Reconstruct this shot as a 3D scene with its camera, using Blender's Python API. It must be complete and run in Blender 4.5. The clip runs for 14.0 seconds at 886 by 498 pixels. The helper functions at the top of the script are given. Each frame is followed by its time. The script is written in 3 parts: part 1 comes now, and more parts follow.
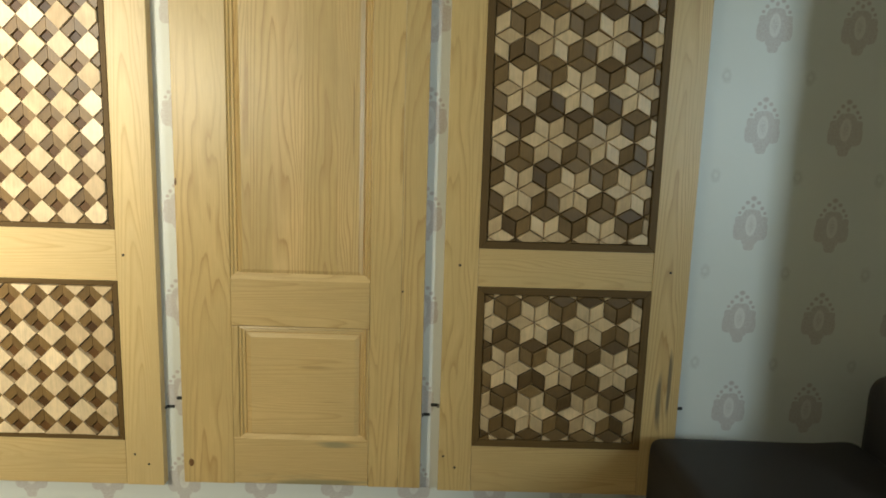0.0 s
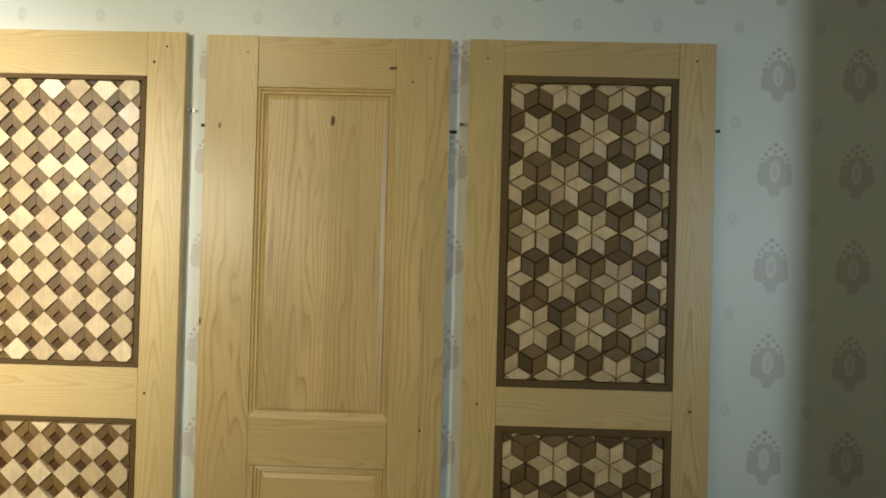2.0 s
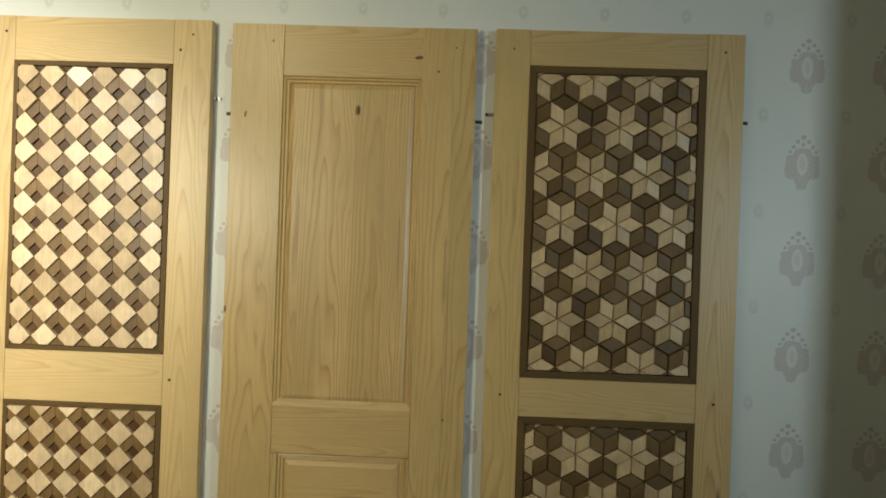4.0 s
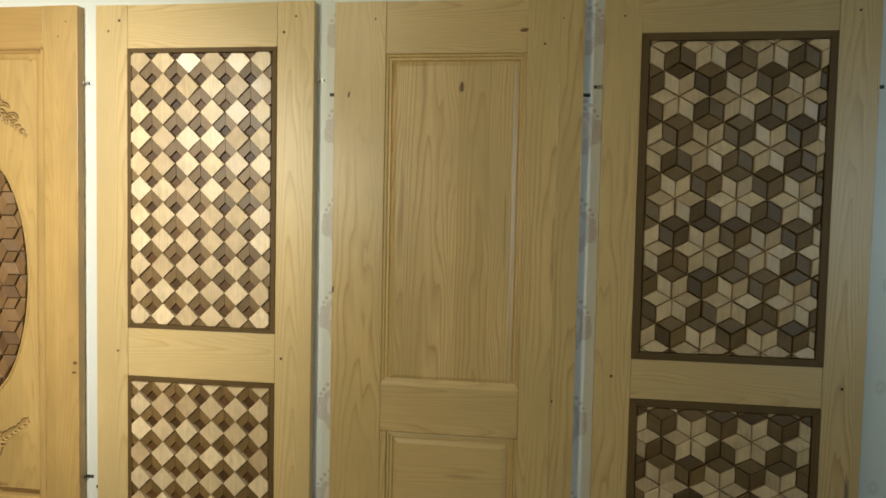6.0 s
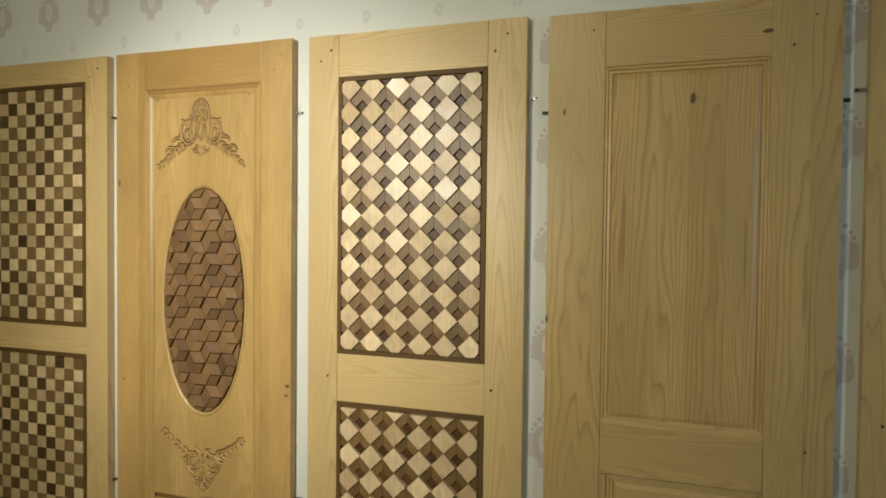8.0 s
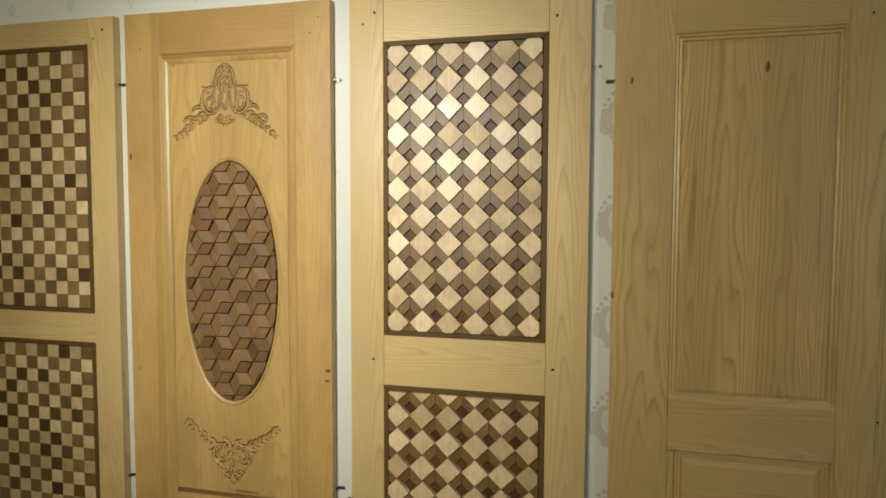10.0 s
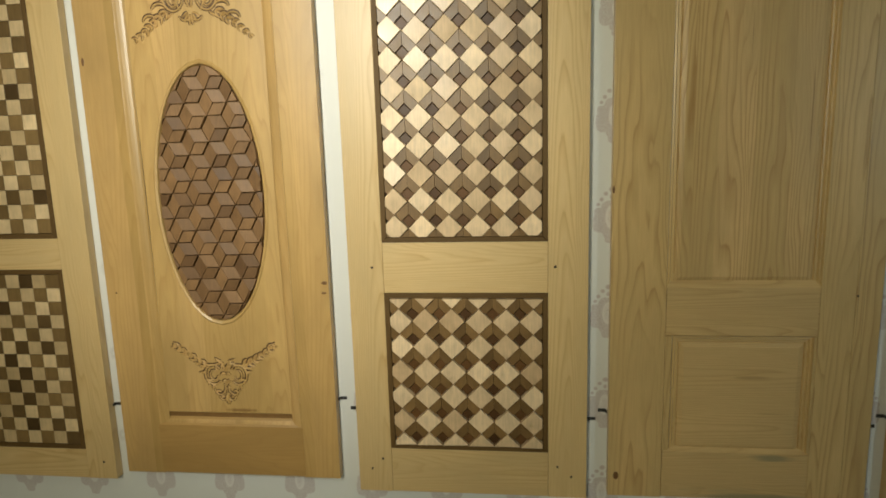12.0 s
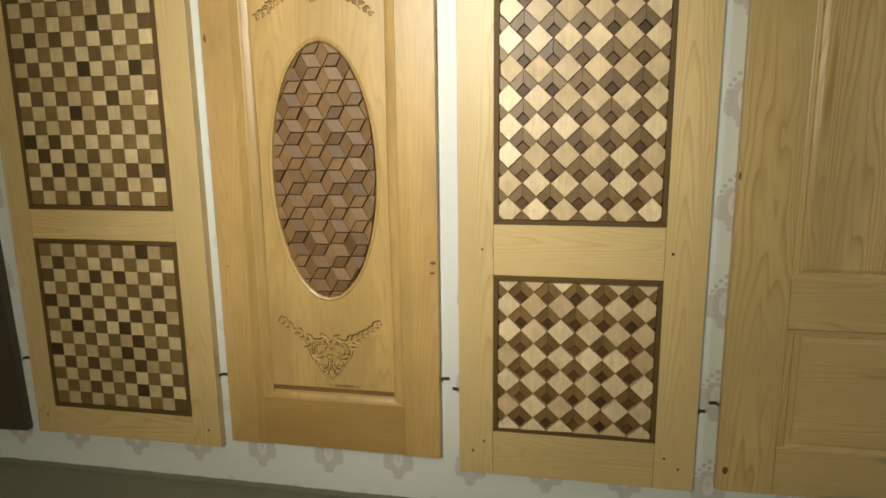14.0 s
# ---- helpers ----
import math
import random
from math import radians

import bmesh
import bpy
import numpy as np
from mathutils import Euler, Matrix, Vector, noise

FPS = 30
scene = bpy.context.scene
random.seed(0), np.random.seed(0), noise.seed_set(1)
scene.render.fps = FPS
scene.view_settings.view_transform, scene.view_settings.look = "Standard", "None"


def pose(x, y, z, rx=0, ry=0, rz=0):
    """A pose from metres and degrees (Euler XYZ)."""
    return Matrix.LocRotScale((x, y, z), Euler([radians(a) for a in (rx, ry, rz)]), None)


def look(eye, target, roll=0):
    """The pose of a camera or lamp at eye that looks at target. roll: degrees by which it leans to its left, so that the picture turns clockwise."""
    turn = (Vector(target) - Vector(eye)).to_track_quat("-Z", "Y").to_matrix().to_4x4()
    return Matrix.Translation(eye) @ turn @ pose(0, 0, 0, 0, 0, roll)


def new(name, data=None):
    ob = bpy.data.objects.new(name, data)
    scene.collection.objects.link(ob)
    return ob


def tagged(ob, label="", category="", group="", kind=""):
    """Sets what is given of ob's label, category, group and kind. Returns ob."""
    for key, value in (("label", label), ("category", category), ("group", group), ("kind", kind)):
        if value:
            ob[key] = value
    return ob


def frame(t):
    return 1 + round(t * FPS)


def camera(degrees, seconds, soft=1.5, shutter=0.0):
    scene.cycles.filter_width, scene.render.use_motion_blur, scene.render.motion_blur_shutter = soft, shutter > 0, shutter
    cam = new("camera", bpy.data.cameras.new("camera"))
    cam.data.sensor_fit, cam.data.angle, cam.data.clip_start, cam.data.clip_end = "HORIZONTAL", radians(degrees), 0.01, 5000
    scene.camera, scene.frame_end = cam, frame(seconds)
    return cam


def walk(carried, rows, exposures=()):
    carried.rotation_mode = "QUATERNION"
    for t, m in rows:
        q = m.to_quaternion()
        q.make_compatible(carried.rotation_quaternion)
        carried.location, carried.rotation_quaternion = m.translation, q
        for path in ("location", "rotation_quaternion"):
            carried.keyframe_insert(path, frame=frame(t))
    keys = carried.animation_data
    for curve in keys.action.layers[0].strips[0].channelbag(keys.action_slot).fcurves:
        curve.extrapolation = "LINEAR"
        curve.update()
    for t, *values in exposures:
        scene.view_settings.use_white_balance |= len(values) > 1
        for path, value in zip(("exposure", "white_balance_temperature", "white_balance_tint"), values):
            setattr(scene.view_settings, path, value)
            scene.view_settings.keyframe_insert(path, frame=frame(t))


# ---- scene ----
cam = camera(67.6, 14.0, soft=1.8)
PATH = [
    (0, (0.016, -0.075, 1.359), (0.028, 1.9, 1.041), 1.7),
    (0.5, (0.027, -0.098, 1.408), (0.022, 1.894, 1.23), 1.9),
    (1, (0.028, -0.109, 1.419), (0.006, 1.89, 1.35), 1.6),
    (1.5, (0.01, -0.119, 1.43), (0.003, 1.881, 1.443), 1.5),
    (2, (0.004, -0.118, 1.442), (-0.035, 1.882, 1.465), 1.5),
    (2.5, (-0.01, -0.119, 1.441), (-0.073, 1.879, 1.477), 1.5),
    (3, (-0.018, -0.12, 1.443), (-0.114, 1.878, 1.454), 1.7),
    (3.2, (-0.018, -0.12, 1.433), (-0.089, 1.879, 1.445), 1.7),
    (5.3, (-0.151, -0.118, 1.453), (-0.21, 1.88, 1.398), 2.2),
    (5.5, (-0.159, -0.112, 1.455), (-0.264, 1.884, 1.392), 1.8),
    (6, (-0.185, -0.094, 1.458), (-0.442, 1.887, 1.363), 1.2),
    (6.5, (-0.255, -0.053, 1.465), (-0.608, 1.914, 1.395), 0.8),
    (7, (-0.337, -0.089, 1.497), (-0.812, 1.852, 1.42), -0.1),
    (7.5, (-0.393, -0.024, 1.474), (-1.006, 1.879, 1.408), 0.9),
    (8, (-0.469, -0.027, 1.483), (-1.117, 1.864, 1.429), 0.6),
    (8.2, (-0.506, -0.038, 1.49), (-1.19, 1.841, 1.44), -0.3),
    (10.5, (-0.897, -0.029, 1.447), (-1.346, 1.915, 1.308), 0.1),
    (11, (-0.928, 0.001, 1.402), (-1.373, 1.943, 1.223), -0.2),
    (11.5, (-1.022, -0.008, 1.418), (-1.332, 1.947, 1.133), -1.1),
    (12, (-1.112, -0.044, 1.413), (-1.352, 1.909, 1.053), -1.7),
    (12.5, (-1.18, -0.062, 1.407), (-1.355, 1.883, 0.976), -1.4),
    (13, (-1.245, -0.093, 1.402), (-1.442, 1.855, 0.99), -1.7),
    (13.5, (-1.284, -0.095, 1.404), (-1.559, 1.839, 0.974), -0.5),
    (14, (-1.321, -0.062, 1.394), (-1.701, 1.862, 1.002), -0.7),
]
walk(cam, [(t, look(eye, target, roll)) for t, eye, target, roll in PATH],
     [(0.0, 0.87), (1.0, 0.68), (3.2, 0.47), (5.3, 0.33), (7.0, 0.06), (10.5, -0.13), (14.0, 0.0)])

# ---- light ----
world = bpy.data.worlds.new("world")
scene.world = world
world.use_nodes = True
sky = world.node_tree.nodes.new("ShaderNodeTexSky")
sky.sky_type, sky.sun_disc, sky.sun_elevation, sky.sun_rotation = "NISHITA", False, radians(35), radians(200)
world.node_tree.links.new(sky.outputs[0], world.node_tree.nodes["Background"].inputs[0])
world.node_tree.nodes["Background"].inputs[1].default_value = 0.035


def bulb(name, place, watts, colour, radius):
    data = bpy.data.lights.new(name, "POINT")
    data.energy, data.color, data.shadow_soft_size = watts, colour, radius
    ob = new(name, data)
    ob.location = place
    return ob


WARM = (1.0, 0.975, 0.655)
bulb("ceiling_bulb", (-1.2, 0.45, 2.52), 12.0, WARM, 0.06)
bulb("ceiling_bulb", (-2.9, 0.48, 2.45), 3.0, WARM, 0.05)


def spot_lamp(place, target, watts, colour, degrees, radius):
    data = bpy.data.lights.new("spot_lamp", "SPOT")
    data.energy, data.color, data.shadow_soft_size, data.spot_size, data.spot_blend = watts, colour, radius, radians(degrees), 1.0
    new("spot_lamp", data).matrix_world = look(place, target)


# unseen spots, added to brighten the doors: one wide, one narrow pool
spot_lamp((-2.05, -1.25, 1.80), (-2.05, 2.05, 1.05), 160, (1.0, 0.94, 0.69), 90, 0.12)
spot_lamp((-2.00, -0.60, 2.30), (-1.97, 2.05, 1.44), 225, (1.0, 0.99, 0.90), 50, 0.08)
daylight = bpy.data.lights.new("window_daylight", "AREA")
daylight.shape, daylight.size, daylight.size_y = "RECTANGLE", 0.2, 1.2
daylight.spread = radians(100)
daylight.energy, daylight.color = 8.0, (0.70, 0.90, 0.95)
ob = new("window_daylight", daylight)
ob.matrix_world = look((2.49, -0.98, 1.6), (0.3, 2.0, 1.40))

# ---- materials ----


class Nodes:
    """A short way to write shader nodes."""

    def __init__(self, name):
        self.mat = bpy.data.materials.new(name)
        self.mat.use_nodes = True
        self.tree = self.mat.node_tree
        self.bsdf = self.tree.nodes["Principled BSDF"]

    def put(self, socket, value):
        if isinstance(value, (int, float)):
            socket.default_value = value
        elif isinstance(value, (tuple, list)):
            socket.default_value = (*value, 1.0) if len(value) == 3 and len(socket.default_value) == 4 else value
        else:
            self.tree.links.new(value, socket)

    def node(self, kind, **inputs):
        n = self.tree.nodes.new(kind)
        for key, value in inputs.items():
            self.put(n.inputs[key.replace("_", " ")], value)
        return n

    def math(self, op, a, b=0.0, c=0.0):
        n = self.tree.nodes.new("ShaderNodeMath")
        n.operation = op
        for socket, value in zip(n.inputs, (a, b, c)):
            self.put(socket, value)
        return n.outputs[0]

    def xyz(self, vector):
        return self.node("ShaderNodeSeparateXYZ", Vector=vector).outputs

    def vec(self, x, y, z):
        return self.node("ShaderNodeCombineXYZ", X=x, Y=y, Z=z).outputs[0]

    def noise(self, vector, scale=1.0, detail=3.0, rough=0.55):
        return self.node("ShaderNodeTexNoise", Vector=vector, Scale=scale, Detail=detail, Roughness=rough).outputs[0]

    def ramp(self, value, *stops):
        n = self.node("ShaderNodeValToRGB", Fac=value)
        while len(n.color_ramp.elements) < len(stops):
            n.color_ramp.elements.new(0.5)
        for e, (at, colour) in zip(n.color_ramp.elements, stops):
            e.position, e.color = at, (*colour, 1.0) if isinstance(colour, tuple) else (colour, colour, colour, 1.0)
        return n.outputs[0]

    def mix(self, fac, a, b, mode="MIX"):
        n = self.tree.nodes.new("ShaderNodeMix")
        n.data_type, n.blend_type = "RGBA", mode
        self.put(n.inputs[0], fac)
        self.put(n.inputs[6], a)
        self.put(n.inputs[7], b)
        return n.outputs[2]

    def bump(self, height, strength, distance):
        n = self.node("ShaderNodeBump", Height=height, Strength=strength, Distance=distance)
        self.put(self.bsdf.inputs["Normal"], n.outputs[0])

    def finish(self, colour, rough, **more):
        self.put(self.bsdf.inputs["Base Color"], colour)
        self.put(self.bsdf.inputs["Roughness"], rough)
        for key, value in more.items():
            self.put(self.bsdf.inputs[key.replace("_", " ")], value)
        return self.mat


def wood(name, light, dark, along="z", rings=1200.0, run=4.0, contrast=0.8, gloss=0.39, vary=0.12, staves=0.0, streaks=(), streak=(0.10, 0.08, 0.055), least=0.15, mottle=0.6, spec=0.55):
    """Varnished wood: flat-sawn year rings as long arches, fibres, slow changes of tone, each board its own cut."""
    n = Nodes(name)
    p = n.xyz(n.node("ShaderNodeTexCoord").outputs["Object"])
    chance = n.node("ShaderNodeObjectInfo").outputs["Random"]
    across, run_axis = (p[0], p[2]) if along == "z" else (p[2], p[0])
    a = n.math("ADD", across, n.math("MULTIPLY", chance, 7.3))
    l = n.math("ADD", run_axis, n.math("MULTIPLY", chance, 31.0))
    slow = n.noise(n.vec(n.math("MULTIPLY", a, 9.0), n.math("MULTIPLY", p[1], 9.0), n.math("MULTIPLY", l, 1.3)), 1.0, 2.0)
    fine = n.noise(n.vec(n.math("MULTIPLY", a, 45.0), 0.0, n.math("MULTIPLY", l, 4.0)), 1.0, 3.0)
    # the board's own middle, repeated every 17 cm across
    mid = n.math("SUBTRACT", n.math("FRACT", n.math("ADD", n.math("DIVIDE", a, 0.17), n.math("MULTIPLY", slow, 0.35))), 0.5)
    mid = n.math("MULTIPLY", mid, 0.17)
    f = n.math("MULTIPLY", n.math("MULTIPLY", mid, mid), rings)
    f = n.math("ADD", f, n.math("MULTIPLY", l, run))
    f = n.math("ADD", f, n.math("MULTIPLY", slow, 7.0))
    f = n.math("ADD", f, n.math("MULTIPLY", fine, 0.55))
    ring = n.ramp(n.math("FRACT", f), (0.0, 0.15), (0.45, 0.0), (0.8, 0.55), (0.93, 1.0), (1.0, 0.15))
    fibre = n.noise(n.vec(n.math("MULTIPLY", a, 520.0), n.math("MULTIPLY", p[1], 300.0), n.math("MULTIPLY", l, 9.0)), 1.0, 2.0)
    blotch = n.noise(n.vec(n.math("MULTIPLY", a, 5.0), 0.0, n.math("MULTIPLY", l, 1.7)), 1.0, 4.0, 0.6)
    strong = n.math("MULTIPLY", n.ramp(blotch, (0.36, least), (0.56, 1.0)), contrast)
    colour = n.mix(n.math("MULTIPLY", ring, strong), light, dark)
    colour = n.mix(n.ramp(fibre, (0.35, 0.22), (0.6, 0.0)), colour, dark)
    tone = n.math("ADD", n.math("MULTIPLY", chance, vary), n.math("MULTIPLY", blotch, mottle))
    tone = n.math("ADD", tone, 1.0 - mottle / 2 - vary / 2)
    colour = n.mix(1.0, colour, n.vec(tone, tone, tone), "MULTIPLY")
    if staves:
        plank = n.tree.nodes.new("ShaderNodeTexWhiteNoise")
        plank.noise_dimensions = "1D"
        n.put(plank.inputs["W"], n.math("FLOOR", n.math("DIVIDE", a, staves)))
        lift = n.math("ADD", n.math("MULTIPLY", plank.outputs[0], 0.2), 0.9)
        colour = n.mix(1.0, colour, n.vec(lift, lift, n.math("POWER", lift, 1.6)), "MULTIPLY")
    for sx, sz, rx, rz in streaks:
        du = n.math("DIVIDE", n.math("SUBTRACT", p[0], sx), rx)
        dv = n.math("DIVIDE", n.math("SUBTRACT", p[2], sz), rz)
        far = n.math("ADD", n.math("SQRT", n.math("ADD", n.math("MULTIPLY", du, du), n.math("MULTIPLY", dv, dv))), n.math("MULTIPLY", fine, 1.1))
        colour = n.mix(n.ramp(far, (0.7, 0.8), (1.5, 0.0)), colour, streak)
    n.bump(n.math("ADD", n.math("MULTIPLY", ring, 0.6), fibre), 0.12, 0.001)
    rough = n.math("ADD", n.math("MULTIPLY", fibre, 0.14), gloss - 0.07)
    return n.finish(colour, rough, Specular_IOR_Level=spec)


def tile_wood(name, low, high, gloss=0.36, along="z"):
    """Small wooden pieces, each of its own tone, with a short grain."""
    n = Nodes(name)
    p = n.xyz(n.node("ShaderNodeTexCoord").outputs["Object"])
    chance = n.node("ShaderNodeObjectInfo").outputs["Random"]
    a, l = (p[0], p[2]) if along == "z" else (p[2], p[0])
    shift = n.math("MULTIPLY", chance, 40.0)
    grain = n.noise(n.vec(n.math("ADD", n.math("MULTIPLY", a, 130.0), shift), 0.0, n.math("ADD", n.math("MULTIPLY", l, 14.0), shift)), 1.0, 4.0, 0.6)
    stain = n.noise(n.vec(n.math("ADD", n.math("MULTIPLY", a, 22.0), shift), shift, n.math("MULTIPLY", l, 22.0)), 1.0, 2.0)
    colour = n.ramp(chance, (0.0, low), (0.35, tuple((x + y) / 2 for x, y in zip(low, high))), (0.8, high), (1.0, tuple(y * 1.12 for y in high)))
    tone = n.math("ADD", n.math("ADD", n.math("MULTIPLY", grain, 0.7), n.math("MULTIPLY", stain, 0.5)), 0.4)
    colour = n.mix(1.0, colour, n.vec(tone, tone, tone), "MULTIPLY")
    n.bump(grain, 0.2, 0.0006)
    return n.finish(colour, n.math("ADD", n.math("MULTIPLY", stain, 0.2), gloss - 0.1), Specular_IOR_Level=0.5 if gloss < 0.45 else 0.35)


def plain(name, colour, rough, metal=0.0, grain=60.0, amount=0.25, depth=0.0006):
    n = Nodes(name)
    p = n.node("ShaderNodeTexCoord").outputs["Object"]
    fine, slow = n.noise(p, grain, 4.0, 0.65), n.noise(p, 3.0, 3.0)
    tone = n.math("ADD", n.math("ADD", n.math("MULTIPLY", fine, amount), n.math("MULTIPLY", slow, amount)), 1.0 - amount)
    n.bump(fine, 0.3, depth)
    return n.finish(n.mix(1.0, colour, n.vec(tone, tone, tone), "MULTIPLY"), rough, Metallic=metal)


PITCH_X, PITCH_Z, MOTIF_X, MOTIF_Z = 0.2675, 0.316, 1.044, 1.436


def wallpaper():
    """Off-white paper with rows of large mauve medallions and small grey sprigs between them."""
    n = Nodes("printed_wallpaper")
    p = n.xyz(n.node("ShaderNodeTexCoord").outputs["Object"])
    flow = n.node("ShaderNodeTexCoord").outputs["Object"]
    rag = n.math("MULTIPLY", n.math("SUBTRACT", n.noise(flow, 85.0, 2.0), 0.5), 0.012)
    x0 = n.math("ADD", n.math("SUBTRACT", p[0], MOTIF_X), n.math("MULTIPLY", n.math("SUBTRACT", p[2], MOTIF_Z), -0.018))
    z0 = n.math("SUBTRACT", p[2], MOTIF_Z)

    def cell(v, pitch, shift):
        k = n.math("ADD", n.math("DIVIDE", v, pitch), 0.5 + shift)
        return n.math("MULTIPLY", n.math("SUBTRACT", n.math("FRACT", k), 0.5), pitch)

    def oval(u, v, cx, cz, rx, rz, soft, ragged=1.0):
        du = n.math("DIVIDE", n.math("SUBTRACT", u, cx), rx)
        dv = n.math("DIVIDE", n.math("SUBTRACT", v, cz), rz)
        d = n.math("SQRT", n.math("ADD", n.math("MULTIPLY", du, du), n.math("MULTIPLY", dv, dv)))
        d = n.math("ADD", d, n.math("MULTIPLY", rag, ragged / min(rx, rz)))
        return n.math("SUBTRACT", 1.0, n.math("SMOOTH_MIN", 1.0, n.math("MAXIMUM", n.math("DIVIDE", n.math("SUBTRACT", d, 1.0 - soft), 2 * soft), 0.0), 0.05))

    u, v = n.math("ABSOLUTE", cell(x0, PITCH_X, 0.0)), cell(z0, PITCH_Z, 0.0)
    lace = n.noise(flow, 190.0, 3.0, 0.7)

    def block(cx, cz, rx, rz):
        """A soft-cornered block with a ragged outline."""
        du = n.math("POWER", n.math("ABSOLUTE", n.math("DIVIDE", n.math("SUBTRACT", u, cx), rx)), 3.0)
        dv = n.math("POWER", n.math("ABSOLUTE", n.math("DIVIDE", n.math("SUBTRACT", v, cz), rz)), 3.0)
        d = n.math("ADD", n.math("ADD", du, dv), n.math("MULTIPLY", rag, 45.0))
        return n.ramp(d, (0.72, 1.0), (1.0, 0.0))

    body = block(0.030, -0.018, 0.028, 0.034)
    for shape in ((0.0, -0.030, 0.03, 0.040), (0.0, -0.066, 0.019, 0.019), (0.0, 0.018, 0.034, 0.036), (0.040, 0.016, 0.014, 0.014)):
        body = n.math("MAXIMUM", body, block(*shape))
    body = n.math("MULTIPLY", body, n.ramp(lace, (0.36, 0.42), (0.62, 1.0)))
    for shape in ((0.0, 0.088, 0.009, 0.0075), (0.0, 0.064, 0.006, 0.007), (0.018, 0.074, 0.007, 0.006), (0.031, 0.056, 0.006, 0.006), (0.041, 0.040, 0.0055, 0.005)):
        body = n.math("MAXIMUM", body, oval(u, v, *shape, 0.35, 0.2))
    core = oval(u, v, 0.0, 0.0, 0.0175, 0.036, 0.10, 0.05)
    line = n.math("MULTIPLY", oval(u, v, 0.0, 0.0, 0.010, 0.022, 0.5, 0.6), n.ramp(lace, (0.4, 0.1), (0.6, 1.0)))
    us, vs = n.math("ABSOLUTE", cell(x0, PITCH_X, 0.5)), cell(z0, PITCH_Z, 0.5)
    sprig = n.math("SUBTRACT", oval(us, vs, 0.0, 0.0, 0.015, 0.022, 0.3), n.math("MULTIPLY", oval(us, vs, 0.0, 0.002, 0.0065, 0.008, 0.4, 0.3), 0.8))
    sprig = n.math("MULTIPLY", sprig, n.ramp(lace, (0.38, 0.45), (0.6, 1.0)))
    slow = n.noise(flow, 2.2, 3.0)
    paper = n.mix(slow, (0.67, 0.685, 0.66), (0.73, 0.74, 0.715))
    colour = n.mix(n.math("MULTIPLY", body, 0.66), paper, (0.43, 0.335, 0.325))
    colour = n.mix(n.math("MULTIPLY", core, 0.85), colour, (0.74, 0.72, 0.69))
    colour = n.mix(n.math("MULTIPLY", line, 0.5), colour, (0.42, 0.36, 0.35))
    colour = n.mix(n.math("MULTIPLY", sprig, 0.45), colour, (0.42, 0.40, 0.38))
    n.bump(n.math("ADD", n.noise(flow, 260.0, 2.0), n.math("MULTIPLY", body, 0.5)), 0.15, 0.0008)
    return n.finish(colour, 0.42)


PAPER = wallpaper()
PLASTER = plain("white_ceiling_plaster", (0.78, 0.77, 0.73), 0.9)
FLOORING = plain("grey_floor_covering", (0.20, 0.19, 0.145), 0.75, grain=220.0, amount=0.3, depth=0.001)
PINE_BOLD = wood("pine_bold_upright_grain", (0.61, 0.43, 0.19), (0.33, 0.175, 0.05), rings=430, run=2.2, contrast=0.62, gloss=0.36, least=0.12, streaks=((0.335, 0.9, 0.0028, 1.0), (0.352, 0.6, 0.002, 0.5)), streak=(0.25, 0.14, 0.05))
PINE_PANEL = wood("pine_glued_panel", (0.60, 0.42, 0.185), (0.34, 0.18, 0.053), rings=650, run=2.0, contrast=0.76, gloss=0.36, staves=0.105, least=0.06, mottle=0.8, streaks=((-0.010, 1.475, 0.0022, 0.16), (0.168, 1.25, 0.004, 0.35), (-0.172, 1.3, 0.003, 0.4), (-0.150, 1.1, 0.002, 0.3)), streak=(0.25, 0.14, 0.05))
PINE_STREAKED = wood("pine_with_dark_streaks", (0.60, 0.42, 0.19), (0.34, 0.18, 0.055), contrast=0.75, streaks=((0.335, 0.36, 0.020, 0.28), (0.366, 0.40, 0.016, 0.24), (0.35, 0.10, 0.02, 0.10)))
PINE_STAINED = wood("pine_with_grey_stain", (0.60, 0.42, 0.19), (0.37, 0.21, 0.07), along="x", contrast=0.6, streaks=((0.02, 0.0, 0.55, 0.095), (0.12, 0.15, 0.14, 0.03)), streak=(0.27, 0.235, 0.13))
PINE_LOWER = wood("pine_level_panel", (0.60, 0.42, 0.19), (0.37, 0.21, 0.07), along="x", contrast=0.5, streaks=((0.045, 0.42, 0.15, 0.014), (0.10, 0.30, 0.12, 0.006)), streak=(0.40, 0.26, 0.10))
PINE_H = wood("pine_level_grain", (0.60, 0.42, 0.19), (0.37, 0.21, 0.07), along="x", contrast=0.6)
PALE_V = wood("pale_pine_upright_grain", (0.66, 0.48, 0.23), (0.45, 0.27, 0.09), contrast=0.7)
PALE_H = wood("pale_pine_level_grain", (0.66, 0.48, 0.23), (0.45, 0.27, 0.09), along="x", contrast=0.7)
PINE_TRIM = wood("pine_moulding", (0.60, 0.42, 0.185), (0.42, 0.25, 0.085), rings=300, contrast=0.3, gloss=0.34, least=0.0)
HONEY_V = wood("honey_wood_upright_grain", (0.51, 0.325, 0.118), (0.38, 0.215, 0.066), rings=500, contrast=0.5, gloss=0.36, staves=0.092, least=0.1, mottle=1.0)
HONEY_PANEL = wood("honey_wood_panel", (0.53, 0.345, 0.130), (0.36, 0.205, 0.064), rings=500, contrast=0.5, gloss=0.36, staves=0.078, mottle=0.9, streaks=((-0.205, 1.772, 0.026, 0.008), (0.215, 1.774, 0.022, 0.007), (0.05, 0.245, 0.16, 0.016)), streak=(0.19, 0.095, 0.028))
